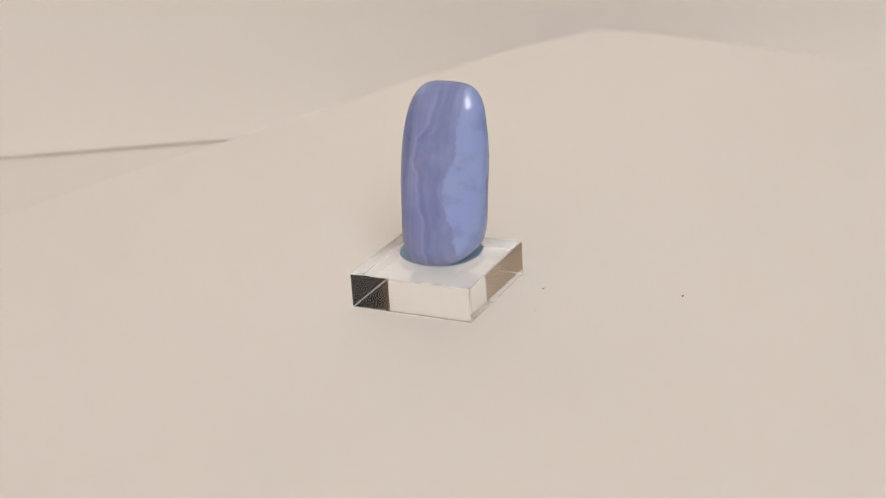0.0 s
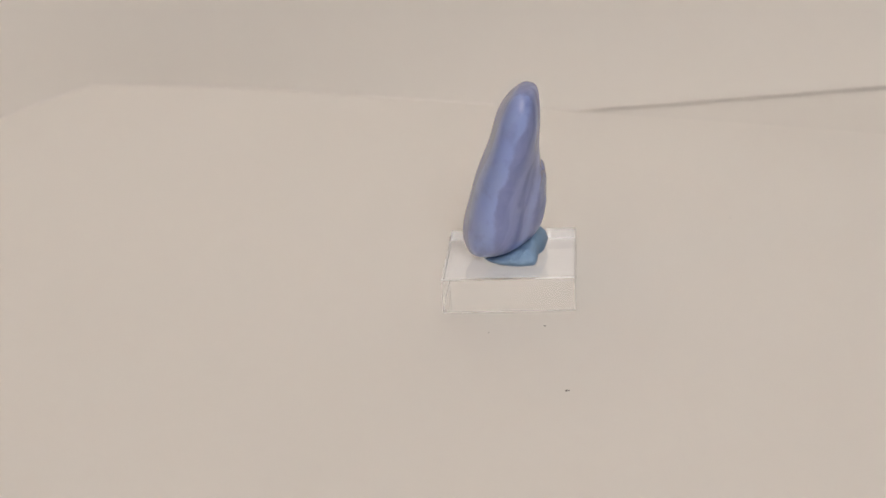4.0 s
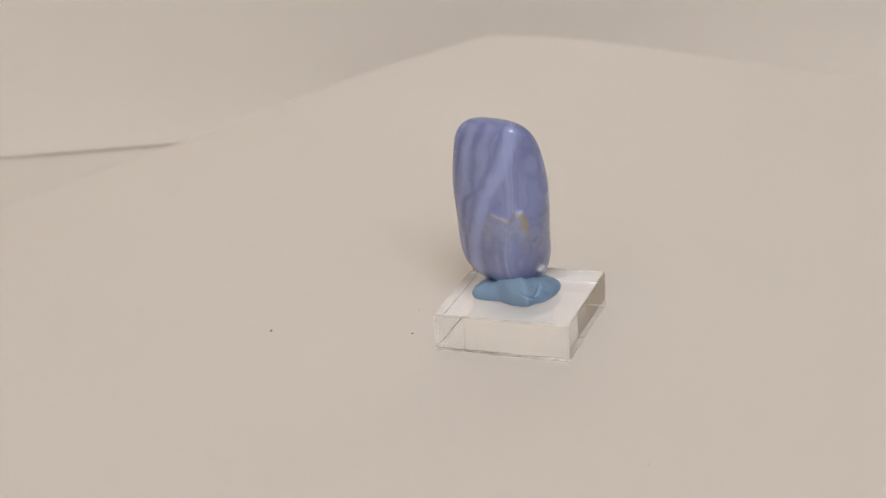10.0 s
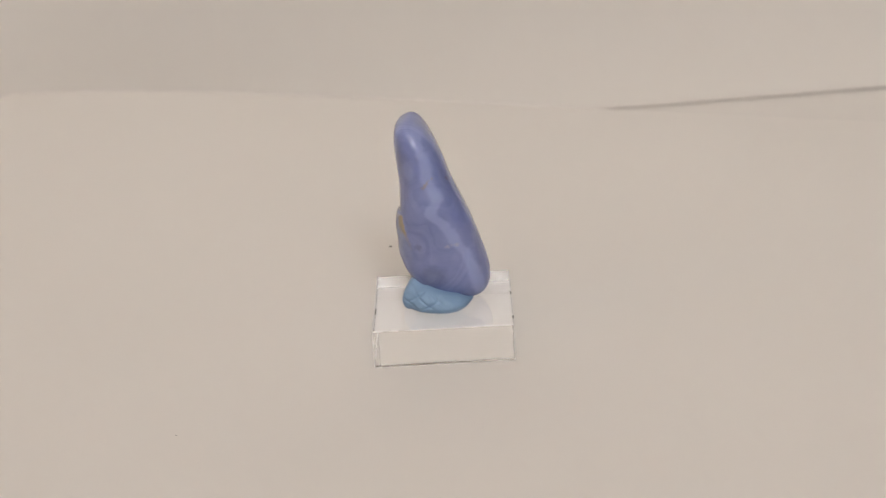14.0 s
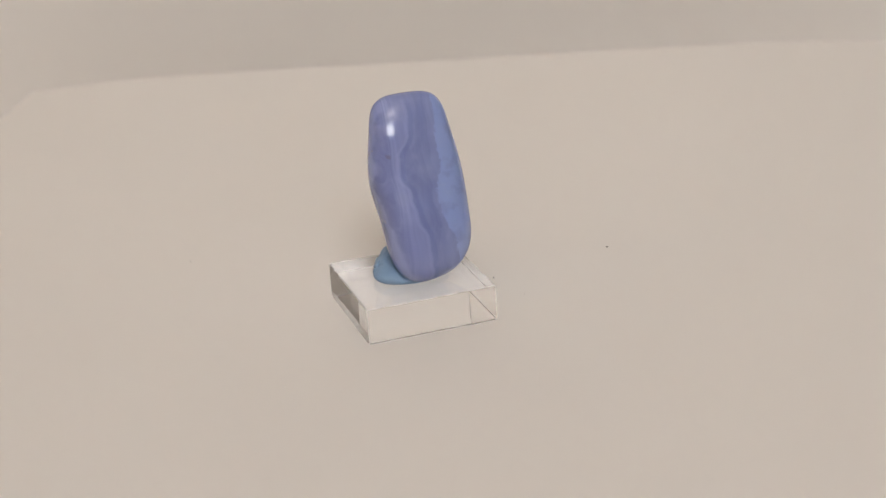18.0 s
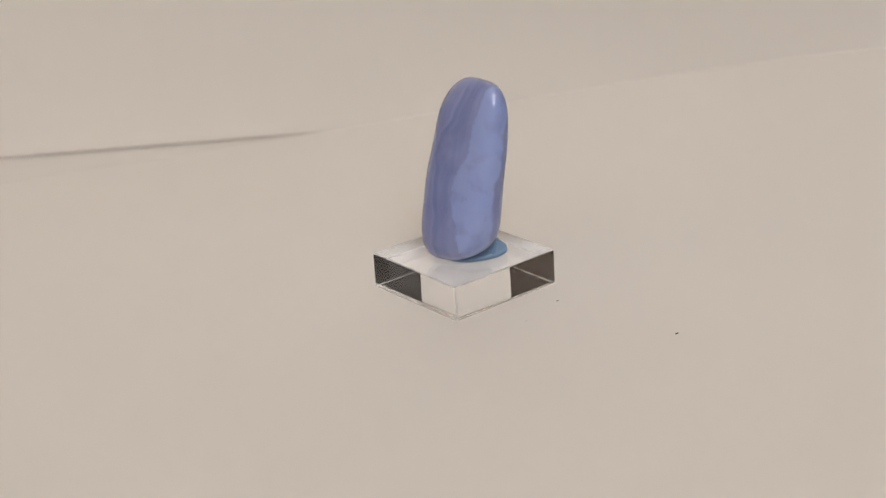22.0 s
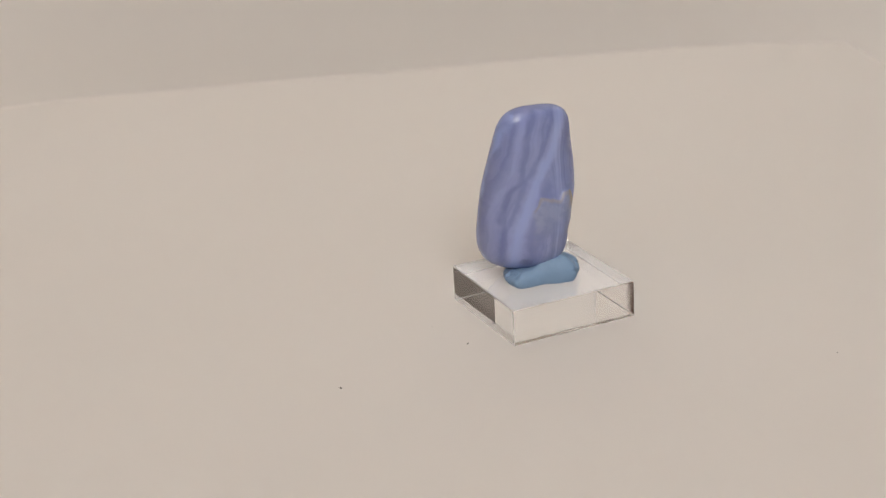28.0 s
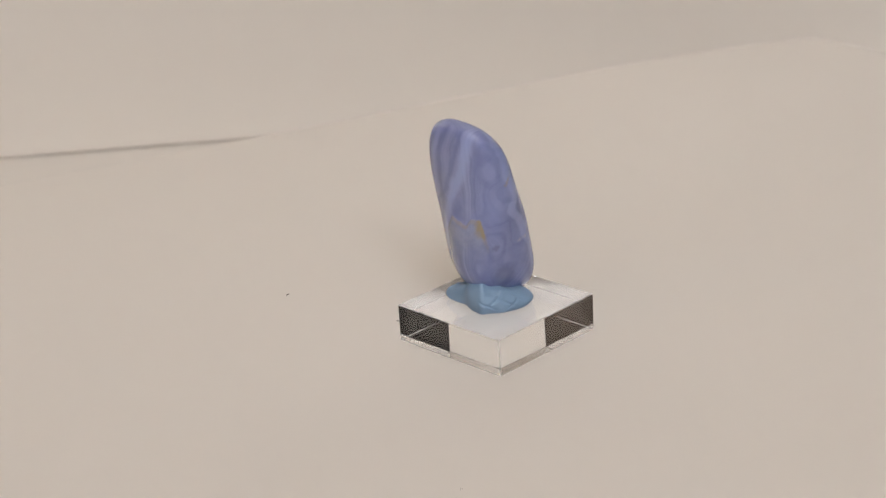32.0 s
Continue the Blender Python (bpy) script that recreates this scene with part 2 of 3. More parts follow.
    chip = maths(m, "MULTIPLY", inside, maths(m, "SUBTRACT", 1.0, step(m, over, -0.006, 0.008)))
    fade = step(m, maths(m, "ADD", z, swing(8, 0.3, 3)), 0.56, 0.86)
    chip = maths(m, "MULTIPLY", chip, fade)
    col = mixed(m, maths(m, "MULTIPLY", chip, 0.52), col, mixed(m, step(m, noise_of(m, v, 12, 4), 0.4, 0.6), (0.270, 0.312, 0.455), (0.360, 0.410, 0.545)))
    crust = maths(m, "MULTIPLY", step(m, maths(m, "ADD", over, swing(20, 0.10, 3)), -0.15, -0.06), maths(m, "SUBTRACT", 1.0, step(m, maths(m, "ADD", x, swing(20, 0.06, 3)), -0.29, -0.245)))
    crust = maths(m, "MAXIMUM", crust, maths(m, "MULTIPLY", step(m, over, -0.035, -0.008), 0.45))
    col = mixed(m, maths(m, "MULTIPLY", maths(m, "MULTIPLY", crust, chip), 0.75), col, (0.36, 0.285, 0.13))
    # small pits and stains
    pits = [(-0.397, 0.518, 0.519, 0.13, (0.12, 0.14, 0.27), 0.55), (-0.055, 0.455, 0.475, 0.055, (0.10, 0.11, 0.20), 0.4),
            (-0.375, 0.611, 0.772, 0.040, (0.15, 0.15, 0.28), 0.5), (-0.427, 0.395, 1.257, 0.026, (0.16, 0.13, 0.13), 0.4)]
    # a short ochre scratch
    pits += [(-0.458 - 0.016 * k, 0.585 - 0.066 * k, 1.23 + 0.06 * k, 0.017, (0.34, 0.28, 0.18), 0.55) for k in (0, 0.25, 0.5, 0.75, 1)]
    # and a pale one lower down
    pits += [(-0.494 - 0.033 * k, 0.454 - 0.084 * k, 0.77 + 0.023 * k, 0.015, (0.42, 0.43, 0.55), 0.4) for k in (0, 0.25, 0.5, 0.75, 1)]
    for cx, cy, cz, size, tone, amount in pits:
        gap = node(m, "ShaderNodeVectorMath")
        gap.operation = "DISTANCE"
        link(m, v, gap.inputs[0])
        gap.inputs[1].default_value = (cx, cy, cz)
        near = maths(m, "SUBTRACT", 1.0, step(m, maths(m, "ADD", gap.outputs["Value"], swing(28, 0.05, 3)), size * 0.4, size))
        col = mixed(m, maths(m, "MULTIPLY", near, amount), col, tone)
    link(m, col, b.inputs["Base Color"])
    link(m, maths(m, "ADD", maths(m, "MULTIPLY", chip, 0.10), 0.04), b.inputs["Roughness"])
    grain = maths(m, "ADD", maths(m, "MULTIPLY", noise_of(m, v, 26, 4, 0.6), chip), maths(m, "MULTIPLY", noise_of(m, v, 4.5, 2, 0.5), 0.10))
    bumped(m, grain, 0.4, 0.0004)
    b.inputs["IOR"].default_value = 1.56
    b.inputs["Subsurface Weight"].default_value = 0.3
    b.inputs["Subsurface Radius"].default_value = (0.4, 0.5, 1.0)
    b.inputs["Subsurface Scale"].default_value = 0.002
    return m


AGATE = agate()


# ---- making meshes ----
def mesh_of(name, verts, faces, material, smooth=False):
    me = bpy.data.meshes.new(name)
    me.from_pydata([tuple(v) for v in verts], [], [tuple(f) for f in faces])
    me.materials.append(material)
    if smooth:
        me.polygons.foreach_set("use_smooth", [True] * len(me.polygons))
    me.update()
    return me


def box_bm(lo, hi, bevel=0.0, segments=2):
    bm = bmesh.new()
    bmesh.ops.create_cube(bm, size=1)
    for v in bm.verts:
        v.co = Vector(((lo[i] + hi[i]) / 2 + v.co[i] * (hi[i] - lo[i]) for i in range(3)))
    if bevel:
        bmesh.ops.bevel(bm, geom=bm.edges[:], offset=bevel, segments=segments, profile=0.5, affect="EDGES")
    return bm


def put(name, bm, material, parent=None, label="", smooth=False):
    me = bpy.data.meshes.new(name)
    bm.to_mesh(me)
    bm.free()
    me.materials.append(material)
    if smooth:
        me.polygons.foreach_set("use_smooth", [True] * len(me.polygons))
    ob = new(name, me)
    if parent:
        ob.parent = parent
    if label:
        ob["label"] = label
    return ob


def part(name, bm, material, parent, label="", smooth=False):
    return put(name, bm, material, parent, label, smooth)


def lathe(profile, n=48):
    bm = bmesh.new()
    rings = [[bm.verts.new((r * math.cos(2 * math.pi * k / n), r * math.sin(2 * math.pi * k / n), z)) for k in range(n)] for r, z in profile]
    for a, b in zip(rings, rings[1:]):
        for k in range(n):
            bm.faces.new((a[k], a[(k + 1) % n], b[(k + 1) % n], b[k]))
    bm.faces.new(rings[0][::-1])
    bm.faces.new(rings[-1])
    return bm


# ---- the room and the table ----
def room():
    r = ROOM
    t = 0.1
    tagged(put("floor", box_bm((r["x0"] - t, r["y0"] - t, r["floor"] - t), (r["x1"] + t, r["y1"] + t, r["floor"])), FLOOR), "dark brown wooden floor of the room", "floor", kind="structure")
    tagged(put("ceiling", box_bm((r["x0"] - t, r["y0"] - t, r["top"]), (r["x1"] + t, r["y1"] + t, r["top"] + t)), CEILING), "plain white painted ceiling of the room", "ceiling", kind="structure")
    tagged(put("wall_west", box_bm((r["x0"] - t, r["y0"], r["floor"]), (r["x0"], r["y1"], r["top"])), BROWN), "dim brown wall of the room", "wall", kind="structure")
    tagged(put("wall_east", box_bm((r["x1"], r["y0"], r["floor"]), (r["x1"] + t, r["y1"], r["top"])), DARK), "dark unlit wall of the room", "wall", kind="structure")
    tagged(put("wall_north", box_bm((r["x0"] - t, r["y1"], r["floor"]), (r["x1"] + t, r["y1"] + t, r["top"])), BROWN), "dim brown wall behind the table", "wall", kind="structure")
    w = WINDOW
    bm = bmesh.new()
    spans = (((r["x0"] - t, r["floor"]), (w["x0"], r["top"])), ((w["x1"], r["floor"]), (r["x1"] + t, r["top"])),
             ((w["x0"], r["floor"]), (w["x1"], w["z0"])), ((w["x0"], w["z1"]), (w["x1"], r["top"])))
    for (xa, za), (xb, zb) in spans:
        piece = box_bm((xa, r["y0"] - t, za), (xb, r["y0"], zb))
        me = bpy.data.meshes.new("piece")
        piece.to_mesh(me)
        piece.free()
        bm.from_mesh(me)
    tagged(put("wall_south", bm, CEILING), "plain white wall with a narrow high window", "wall", kind="structure")
    win = new("window_1")
    tagged(win, "narrow white framed window letting in pale daylight", "window", kind="structure")
    f = 0.03
    y0, y1 = r["y0"] - 0.03, r["y0"] + 0.012
    for name, lo, hi in (("jamb", (w["x0"], y0, w["z0"]), (w["x0"] + f, y1, w["z1"])), ("jamb", (w["x1"] - f, y0, w["z0"]), (w["x1"], y1, w["z1"])),
                         ("sill", (w["x0"] + f, y0, w["z0"]), (w["x1"] - f, y1, w["z0"] + f)), ("head", (w["x0"] + f, y0, w["z1"] - f), (w["x1"] - f, y1, w["z1"]))):
        part(name, box_bm(lo, hi, 0.004), WHITE, win)


# an invented hanging dish, out of view, around the added fill lamp
def fill_pendant():
    th = new("fill_pendant")
    th.location = FILL_PENDANT
    tagged(th, "unseen white dish added under the ceiling to hold the fill light", "lamp")
    part("dish", lathe([(0.02, -0.075), (0.08, -0.065), (0.13, -0.030), (0.15, -0.006), (0.148, -0.004), (0.125, -0.026), (0.02, -0.055)]), WHITE, th, smooth=True)
    part("stem", lathe([(0.006, -0.05), (0.006, ROOM["top"] - FILL_PENDANT.z - 0.02)], 16), WHITE, th)
    part("ceiling_cup", lathe([(0.02, ROOM["top"] - FILL_PENDANT.z - 0.02), (0.05, ROOM["top"] - FILL_PENDANT.z - 0.001)], 24), WHITE, th)


def bare_bulb():
    th = new("hanging_bulb")
    th.location = (-0.55, -0.80, 1.02)
    tagged(th, "small glowing bare bulb hung on a cord", "lamp")
    part("bulb", lathe([(0.003, -0.026), (0.009, -0.022), (0.013, -0.012), (0.012, -0.004), (0.006, 0.004)], 24), BULB, th, "small glowing round bulb", True)
    part("socket", lathe([(0.007, 0.0045), (0.008, 0.006), (0.008, 0.028), (0.003, 0.032)], 20), PLASTIC, th)
    part("cord", lathe([(0.002, 0.033), (0.002, ROOM["top"] - 1.021)], 10), PLASTIC, th)


# an invented door, out of view, that darkens what the block reflects beside the lamp
def door():
    x = ROOM["x0"] + 0.002
    th = new("added_door_1")
    tagged(th, "unseen dark brown door added to darken the side wall's reflection", "door", kind="structure")
    z0, z1, ya, yb = ROOM["floor"] + 0.001, ROOM["floor"] + 2.05, -0.46, 0.34
    part("added_door_leaf", box_bm((x, ya + 0.05, z0), (x + 0.02, yb - 0.05, z1 - 0.05), 0.002), ADDED_DOOR, th)
    for lo, hi in (((x, ya, z0), (x + 0.03, ya + 0.049, z1)), ((x, yb - 0.049, z0), (x + 0.03, yb, z1)), ((x, ya + 0.05, z1 - 0.049), (x + 0.03, yb - 0.05, z1))):
        part("added_door_frame", box_bm(lo, hi, 0.003), ADDED_DOOR, th)


def table():
    th = new("table")
    tagged(th, "plain white table top under the paper sheet", "table")
    part("tabletop", box_bm((-0.7, -0.55, -0.03), (0.7, 0.55, 0.0), 0.003), TABLE, th)
    for x in (-0.64, 0.64):
        for y in (-0.49, 0.49):
            part("leg", box_bm((x - 0.025, y - 0.025, ROOM["floor"]), (x + 0.025, y + 0.025, -0.031), 0.003), TABLE, th)


def backdrop():
    # an upright white board, its foot a little askew to the camera
    bm = box_bm((-0.243, 0.0, 0.0003), (0.26, 0.006, 0.36), 0.0004)
    ob = put("backdrop_board", bm, BOARD)
    ob.matrix_world = pose(0, 10.27 * U, 0, 0, 0, 4.2)
    tagged(ob, "upright white card board standing behind the paper", "backdrop board")


def turntable():
    th = new("turntable")
    tagged(th, "low round dark turntable hidden under the paper", "turntable")
    part("base", lathe([(0.060, 0.0005), (0.062, 0.004), (0.062, 0.020), (0.058, 0.023)]), PLASTIC, th)
    platter = part("platter", lathe([(0.066, 0.0235), (0.068, 0.026), (0.068, DECK - 0.0012), (0.066, DECK - 0.0004)]), PLASTIC, th)
    return platter


def table_lamp():
    th = new("table_lamp")
    th.location = (LAMP.x, LAMP.y, 0)
    tagged(th, "lit table lamp with an amber woven shade", "lamp")
    bm = bmesh.new()
    n = 90
    # a closed drum of uneven upright strands, open above
    for k in range(n):
        a = 2 * math.pi * k / n
        wide = 0.0075
        r0 = 0.185 + 0.004 * (k % 2) + 0.003 * math.sin(k * 5.1)
        r1 = r0 - 0.03
        z0, z1 = -0.12 + 0.01 * math.sin(k * 2.3), 0.12
        ca, sa = math.cos(a), math.sin(a)
        vs = [bm.verts.new((r * ca - s * wide * sa, r * sa + s * wide * ca, LAMP.z + z)) for r, z, s in ((r0, z0, -1), (r0, z0, 1), (r1, z1, 1), (r1, z1, -1))]
        bm.faces.new(vs)
    part("shade", bm, AMBER, th)
    part("base", lathe([(0.07, ROOM["floor"] + 0.001), (0.07, ROOM["floor"] + 0.02), (0.015, ROOM["floor"] + 0.04), (0.012, LAMP.z + 0.10)]), PLASTIC, th)


# ---- what turns ----
def block():
    bm = bmesh.new()
    bmesh.ops.create_cube(bm, size=1)
    bmesh.ops.subdivide_edges(bm, edges=bm.edges[:], cuts=36, use_grid_fill=True)
    for v in bm.verts:
        # a narrow margin along each edge
        for i, k in ((0, 0.0035), (1, 0.0035), (2, 0.0035 / CH)):
            if 0.465 < abs(v.co[i]) < 0.49:
                wide = 1.5 if i == 2 and v.co.z < 0 else 1.0
                v.co[i] = math.copysign(0.5 - k * wide, v.co[i])
    for v in bm.verts:
        c = v.co.copy()
        on = [i for i in range(3) if abs(abs(c[i]) - 0.5) < 1e-4]
        if len(on) >= 2:
            # saw-cut edges with a few nicks, most of them below
            nick = (0.0022 if c.z > 0.49 else 0.0008) + 0.006 * max(0, noise.noise(c * 31) - 0.25)
            if c.z < -0.49:
                nick += 0.001 + 0.004 * max(0, noise.noise(c * 19)) + 0.003 * max(0, noise.noise(c * 67))
            for i in on:
                if i < 2 or c.z > 0:
                    v.co[i] -= math.copysign(nick * (1.0 if i < 2 else 1.0 / CH), c[i])
    rim = {v for v in bm.verts if sum((abs(v.co.x) > 0.4955, abs(v.co.y) > 0.4955, v.co.z > 0.4993 - 0.0035 / CH or v.co.z < -0.4990 + 0.0053 / CH)) >= 2}
    for v in bm.verts:
        v.co = Vector((v.co.x * U, v.co.y * U, (v.co.z + 0.5) * CH * U))
    bmesh.ops.transform(bm, matrix=pose(CX * U, CY * U, 0.00004, 0, 0, CTURN), verts=bm.verts[:])
    bm.normal_update()
    bm.verts.index_update()
    for face in bm.faces:
        if face.normal.z < -0.9:
            face.material_index = 1
    edges = bm.copy()
    rim = {v.index for v in rim}
    for mesh, keep in ((bm, False), (edges, True)):
        bmesh.ops.delete(mesh, geom=[f for f in mesh.faces if all(v.index in rim for v in f.verts) != keep], context="FACES")
    ob = put("acrylic_block", bm, ACRYLIC)
    ob.data.materials.append(ACRYLIC_UNDER)
    ob.visible_shadow = False
    for face in edges.faces:
        face.material_index = 0
    part("sawn_edge", edges, ACRYLIC_EDGE, ob, "thin frosted saw-cut edges").visible_shadow = False
    return tagged(ob, "square clear acrylic display block lying on the paper", "display block")


STONE_ENDS = (0.335, 1.640, 2.560, 3.422, 0.239, 0.086, -0.128, -0.248)
# from foot to crown: centre x, y; half length, half breadth; turn; squareness; three-, four- and fivefold waves of the outline
STONE_LEVELS = [
    (-0.207, 0.264, 0.451, 0.421, -0.818, 2.200, -0.001, -0.062, 0.007, 0.026, 0.008, -0.010),
    (-0.212, 0.301, 0.373, 0.342, -0.694, 1.982, -0.023, -0.104, 0.005, 0.004, -0.004, 0.001),
    (-0.204, 0.344, 0.339, 0.278, -0.569, 1.948, -0.024, -0.090, -0.004, 0.013, -0.010, -0.009),
    (-0.203, 0.395, 0.351, 0.231, -0.479, 2.024, -0.005, -0.073, -0.018, 0.019, -0.017, -0.018),
    (-0.181, 0.438, 0.342, 0.176, -0.407, 2.272, -0.005, -0.046, -0.011, 0.003, -0.011, -0.015),
    (-0.153, 0.478, 0.325, 0.157, -0.372, 2.487, -0.005, -0.030, -0.003, -0.002, -0.009, -0.009),
    (-0.108, 0.536, 0.362, 0.115, -0.575, 2.616, -0.015, 0.006, -0.005, -0.004, -0.000, 0.003)]


def spline(levels, at):
    """Natural cubic spline through evenly spaced rows."""
    k = np.array(levels)
    n = len(k)
    h = 1.0 / (n - 1)
    a = np.eye(n)
    b = np.zeros_like(k)
    for i in range(1, n - 1):
        a[i, i - 1], a[i, i], a[i, i + 1] = h, 4 * h, h
        b[i] = 6 / h * (k[i + 1] - 2 * k[i] + k[i - 1])
    c = np.linalg.solve(a, b)
    out = []
    for s in at:
        i = min(int(s / h), n - 2)
        d = s - i * h
        out.append(c[i] * (h - d) ** 3 / (6 * h) + c[i + 1] * d ** 3 / (6 * h) + (k[i] / h - c[i] * h / 6) * (h - d) + (k[i + 1] / h - c[i + 1] * h / 6) * d)
    return np.array(out)


def stone():
    ns, nt = 141, 176
    zb, zt, nb, nt_, sxb, syb, sxt, syt = STONE_ENDS
    s = 0.5 - 0.5 * np.cos(np.linspace(0, np.pi, ns))
    th = np.linspace(0, 2 * np.pi, nt, endpoint=False)
    v = spline(STONE_LEVELS, s)
    low = np.maximum(0, 1 - (1 - 2 * np.minimum(s, 0.5)) ** nb) ** (1 / nb)
    high = np.maximum(0, 1 - (2 * np.maximum(s, 0.5) - 1) ** nt_) ** (1 / nt_)
    env = np.where(s < 0.5, low, high)
    long, broad, turn, power = (v[:, i:i + 1] for i in range(2, 6))
    power = np.maximum(power, 2.0)
    wave = np.ones((ns, nt))
    for i, k in ((6, 3), (8, 4), (10, 5)):
        wave = wave + v[:, i:i + 1] * np.cos(k * th) + v[:, i + 1:i + 2] * np.sin(k * th)
    r = ((np.abs(np.cos(th - turn)) / long) ** power + (np.abs(np.sin(th - turn)) / broad) ** power) ** (-1 / power)
    r = r * wave * env[:, None]
    dx, dy = r * np.cos(th), r * np.sin(th)
    h = s[:, None]
    z = zb + (zt - zb) * h + (1 - h) ** 2 * (sxb * dx + syb * dy) + h ** 2 * (sxt * dx + syt * dy)
    x, y = v[:, :1] + dx, v[:, 1:2] + dy
    verts = np.stack([x, y, z], -1).reshape(-1, 3) * U
    faces = []
    for i in range(ns - 1):
        for j in range(nt):
            k = (j + 1) % nt
            faces.append((i * nt + j, i * nt + k, (i + 1) * nt + k, (i + 1) * nt + j))
    bm = bmesh.new()
    me = mesh_of("agate_stone", verts, faces, AGATE)
    bm.from_mesh(me)
    bmesh.ops.remove_doubles(bm, verts=bm.verts[:], dist=0.000004)
    # tumbled round
    for k in range(45):
        bmesh.ops.smooth_vert(bm, verts=bm.verts[:], factor=0.5, use_axis_x=True, use_axis_y=True, use_axis_z=True)
    bm.normal_update()
    swell = [(vert, vert.normal.copy()) for vert in bm.verts]
    for vert, out in swell:
        vert.co += out * (0.010 * U)
    # the lump of matrix that stands proud at the chip, steep above and fading below
    for vert in bm.verts:
        px, py, pz = vert.co / U
        if py < 0.42 or not 0.38 < pz < 1.1:
            continue
        rough = noise.noise((px * 9, pz * 9, 2.2))
        side = min(1, max(0, (py - 0.42) / 0.08))
        wide = math.exp(-abs((px + 0.18 + 0.02 * rough) / 0.150) ** 5)
        edge = (pz - np.interp(px, [a for a, b in CHIP_EDGE], [b for a, b in CHIP_EDGE]) + 0.01 * rough) / 0.008
        up = min(1, max(0, (pz - 0.38) / 0.45)) / (1 + math.exp(min(40, edge)))
        vert.co.y += (0.032 + 0.008 * rough) * side * wide * up * U
    ob = put("agate_stone", bm, AGATE, smooth=True)
    return tagged(ob, "polished lilac-blue banded agate stone standing upright on blue putty", "stone")


PUTTY_REACH = (0.300, 0.203, 0.194, 0.246, 0.284, 0.309, 0.350, 0.322, 0.301, 0.297, 0.296, 0.301)


def putty():
    """A thick pad squeezed out under the stone: one smooth rounded long side, a ridge, and a creased end."""
    n, rings = 200, 60
    verts, faces = [], []
    cx, cy = -0.235, 0.45
    waves = np.fft.rfft(PUTTY_REACH) / len(PUTTY_REACH)
    folds = [(114, 0.055, 70, 0.030), (126, 0.105, -55, 0.030), (137, 0.085, 60, 0.026), (148, 0.055, -60, 0.030), (160, 0.10, 40, 0.02),
             (-8, 0.10, 30, 0.028), (-24, 0.07, -50, 0.026), (-40, 0.10, 45, 0.022), (206, 0.10, 40, 0.03)]

    def hump(deg, mid, wide):
        return math.exp(-(((deg - mid + 180) % 360 - 180) / wide) ** 2)

    for i in range(rings):
        f = i / (rings - 1)
        for j in range(n):
            a = 2 * math.pi * j / n
            deg, ca, sa = math.degrees(a), math.cos(a), math.sin(a)
            r = waves[0].real + sum((1 if k == 6 else 2) * (w * np.exp(1j * k * a)).real for k, w in enumerate(waves) if k)
            r += 0.022 * hump(deg, 101, 10) - 0.012 * hump(deg, 116, 10) + 0.022 * hump(deg, 2, 8)
            tall = 0.105 + 0.085 * hump(deg, 55, 34) + 0.065 * hump(deg, 99, 20) + 0.045 * hump(deg, 140, 30) - 0.04 * hump(deg, 270, 55)
            if f < 0.6:
                g = f / 0.6
                rr = r * (1 - 0.10 * (1 - g) ** 4 - 0.30 * g ** 2.6)
                zz = tall * g
            else:
                g = (f - 0.6) / 0.4
                rr = r * 0.70 * (1 - g)
                zz = tall * (1 + 0.12 * math.sin(min(1, g * 1.6) * math.pi / 2))
            px, py = cx + rr * ca, cy + rr * sa
            crumpled = hump(deg, -20, 30) + 0.5 * hump(deg, 140, 30)
            w = 0.010 * noise.noise((px * 6, py * 6, zz * 6)) + (0.002 + 0.012 * crumpled) * noise.noise((px * 22, py * 22, zz * 22))
            # pressed creases across the side
            for ang, high, lean, deep in folds:
                off = (deg - ang + (zz - high) * lean * 6 + 180) % 360 - 180
                w -= 0.48 * deep * math.exp(-(off / 2.4) ** 2) * math.exp(-((zz - high) / 0.045) ** 2)
            k = w * min(1, f * 6)
            verts.append(Vector((px + ca * k, py + sa * k, CH + max(0.0, zz + 0.4 * k))) * U + Vector((0, 0, 0.0002)))
    for i in range(rings - 1):
        for j in range(n):
            k = (j + 1) % n
            faces.append((i * n + j, i * n + k, (i + 1) * n + k, (i + 1) * n + j))
    faces.append(tuple(range(n))[::-1])
    bm = bmesh.new()
    bm.from_mesh(mesh_of("putty", verts, faces, PUTTY))
    bmesh.ops.remove_doubles(bm, verts=bm.verts[:], dist=0.000004)
    ob = put("mounting_putty", bm, PUTTY, smooth=True)
    return tagged(ob, "soft blue mounting putty pressed under the stone", "putty")


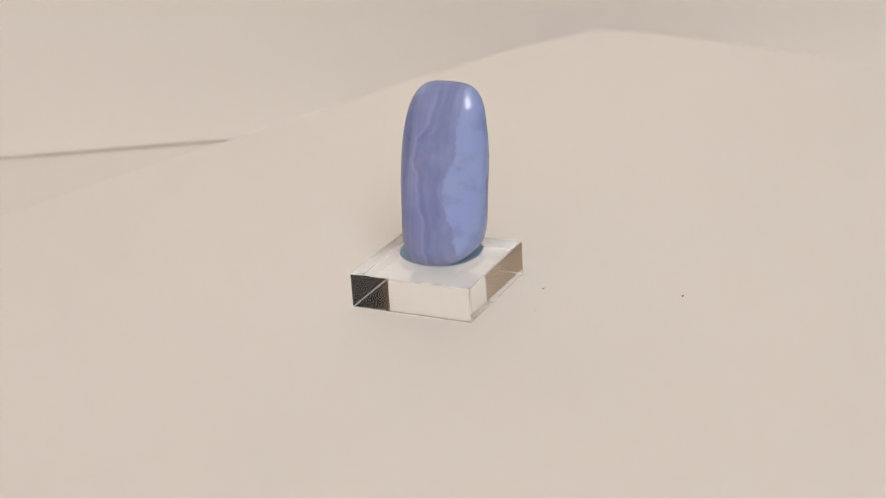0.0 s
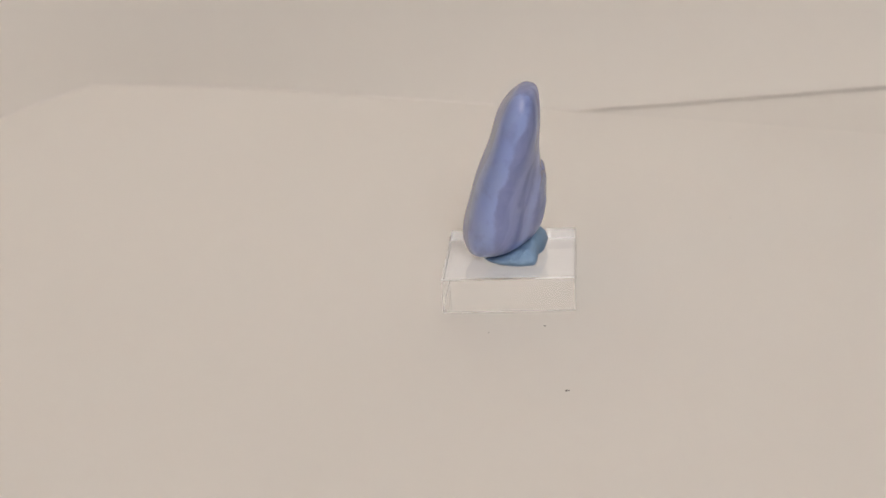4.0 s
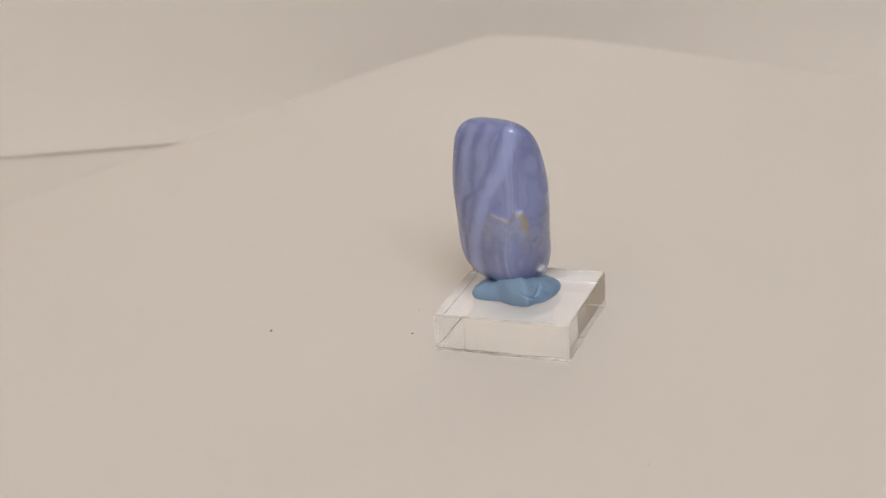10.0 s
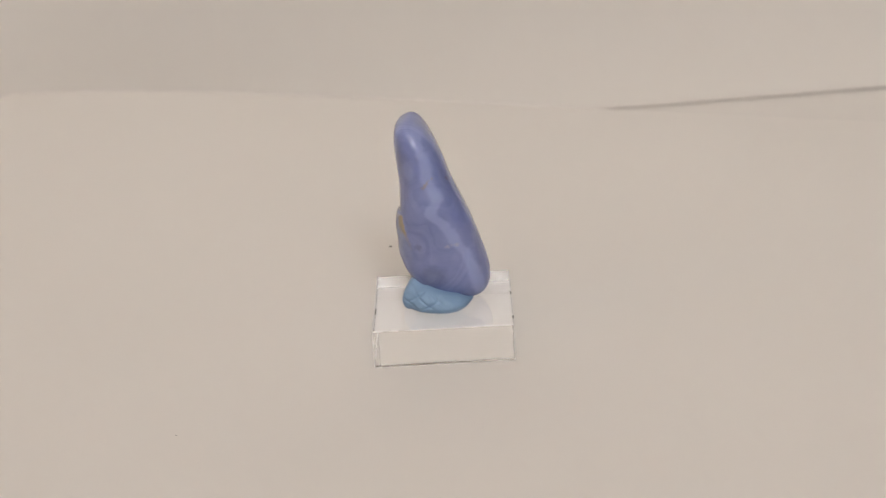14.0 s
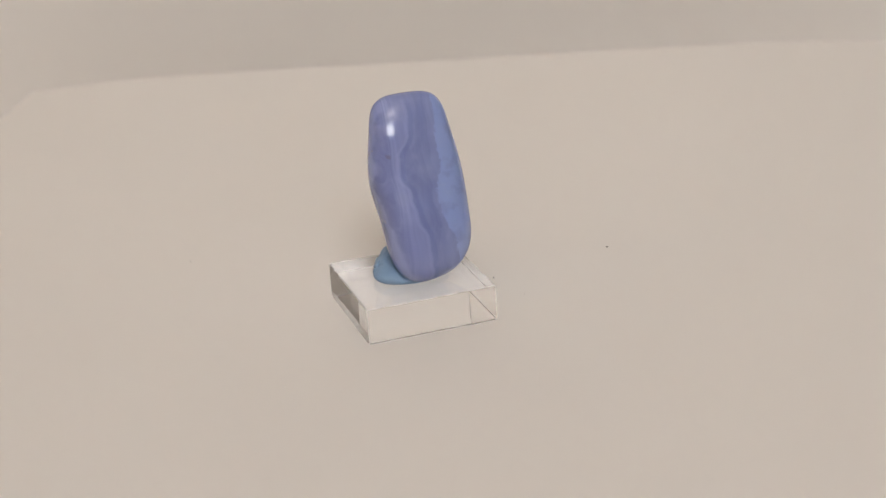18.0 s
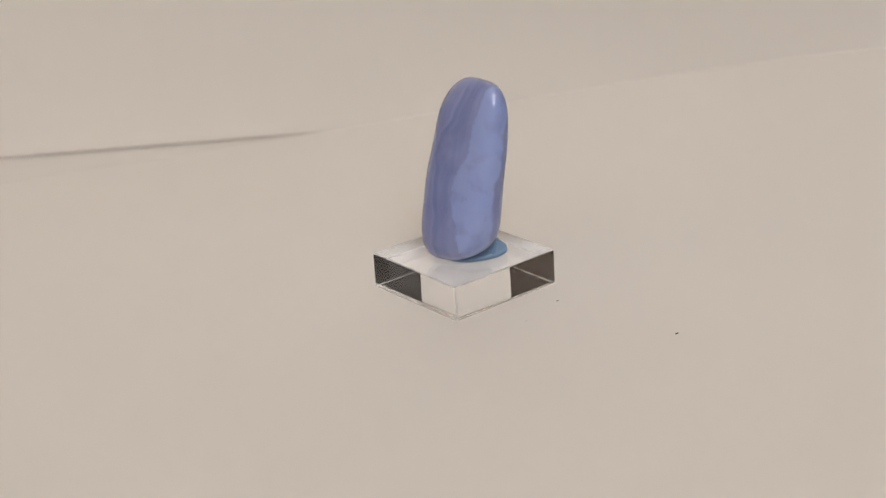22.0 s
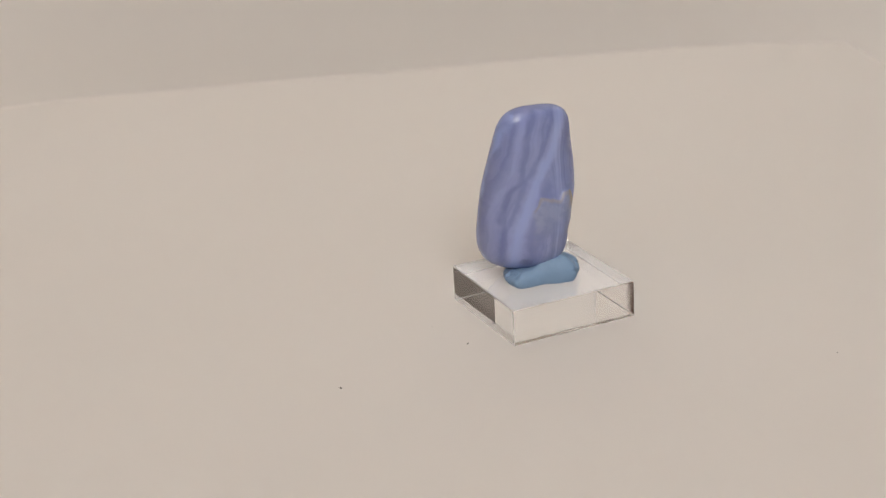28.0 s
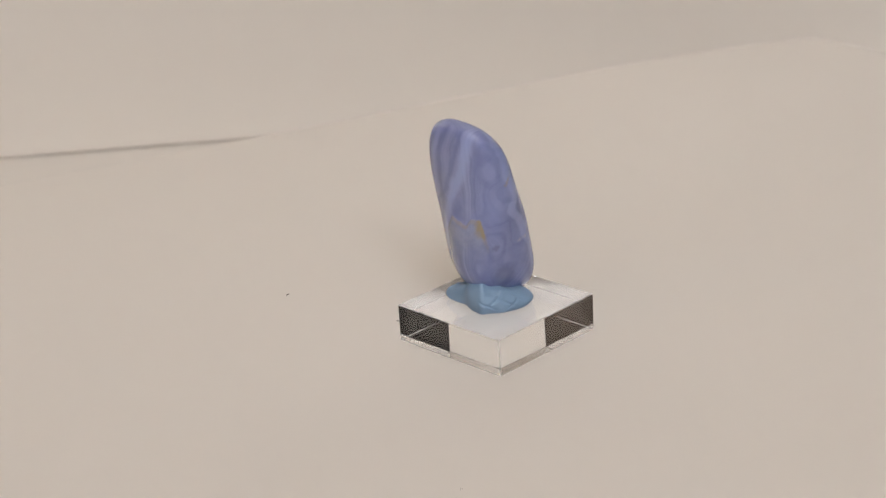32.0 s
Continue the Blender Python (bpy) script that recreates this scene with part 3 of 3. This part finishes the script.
def sheet():
    # an A4 sheet lying askew on the turntable, drooping past the platter
    turn = radians(45)
    a, b = Vector((math.cos(turn), math.sin(turn), 0)), Vector((-math.sin(turn), math.cos(turn), 0))
    a0, a1, b0, b1 = -7.28, 7.73, -5.52, 5.23
    na, nb = 73, 51
    verts = []
    for lift in (0, -0.0001):
        for i in range(na):
            for j in range(nb):
                u, v = a0 + (a1 - a0) * i / (na - 1), b0 + (b1 - b0) * j / (nb - 1)
                q = a * u + b * v
                over = max(0.0, q.length - 4.2)
                sag = -0.021 * max(0.0, abs(v) - 3.0) ** 2 - 0.012 * max(0.0, abs(u) - 4.2) ** 2
                sag += 0.01 * min(1, over) * noise.noise((q.x * 0.4, q.y * 0.4, 1.7))
                verts.append(Vector((q.x * U, q.y * U, sag * U + lift)))
    m = na * nb
    faces = []
    for i in range(na - 1):
        for j in range(nb - 1):
            k = i * nb + j
            faces.append((k, k + nb, k + nb + 1, k + 1))
            faces.append((m + k, m + k + 1, m + k + nb + 1, m + k + nb))
    rim = [j for j in range(nb)] + [i * nb + nb - 1 for i in range(1, na)] + [(na - 1) * nb + j for j in range(nb - 2, -1, -1)] + [i * nb for i in range(na - 2, 0, -1)]
    for k, l in zip(rim, rim[1:] + rim[:1]):
        faces.append((k, l, m + l, m + k))
    ob = new("paper_sheet", mesh_of("paper_sheet", verts, faces, PAPER))
    return tagged(ob, "blank white A4 paper sheet turning with the stone", "paper sheet")


def speck(x, y, long, wide, turn):
    bm = bmesh.new()
    bmesh.ops.create_icosphere(bm, subdivisions=2, radius=1)
    for v in bm.verts:
        k = 1 + 0.35 * noise.noise(v.co * 1.7 + Vector((x, y, 0)))
        v.co = Vector((v.co.x * long * k, v.co.y * wide * k, max(-0.6, v.co.z * k) * wide * 0.5 + wide * 0.31))
    bmesh.ops.transform(bm, matrix=pose(x * U, y * U, 0.00002, 0, 0, turn), verts=bm.verts[:])
    ob = put("lint_speck", bm, LINT)
    return tagged(ob, "tiny dark speck of lint on the white paper", "speck", "specks on the paper")


room()
table()
backdrop()
fill_pendant()
bare_bulb()
door()
PLATTER = turntable()
table_lamp()
TURNING = [sheet(), block(), putty(), stone(), speck(*(0.522, 0.326), 0.00023, 0.00010, 20), speck(*(1.560, 0.032), 0.00030, 0.00014, 70),
           speck(0.433, -0.085, 0.00008, 0.00006, 0), speck(-0.75, 2.6, 0.00009, 0.00007, 0)]

# the turntable's small unevenness, in degrees
DRIFT = [(0, 0.000), (6, -0.662), (12, -0.346), (18, 0.681), (25, 0.341), (32, 0.000)]


def turned(t):
    return -(17.4834 * t + np.interp(t, [a for a, b in DRIFT], [b for a, b in DRIFT]))


def motions():
    walk(PLATTER, [(t, pose(0, 0, 0, 0, 0, turned(t))) for t in range(33)])
    for ob in TURNING:
        walk(ob, [(t, Matrix.Translation(AXIS) @ pose(0, 0, 0, 0, 0, turned(t))) for t in range(33)])


motions()
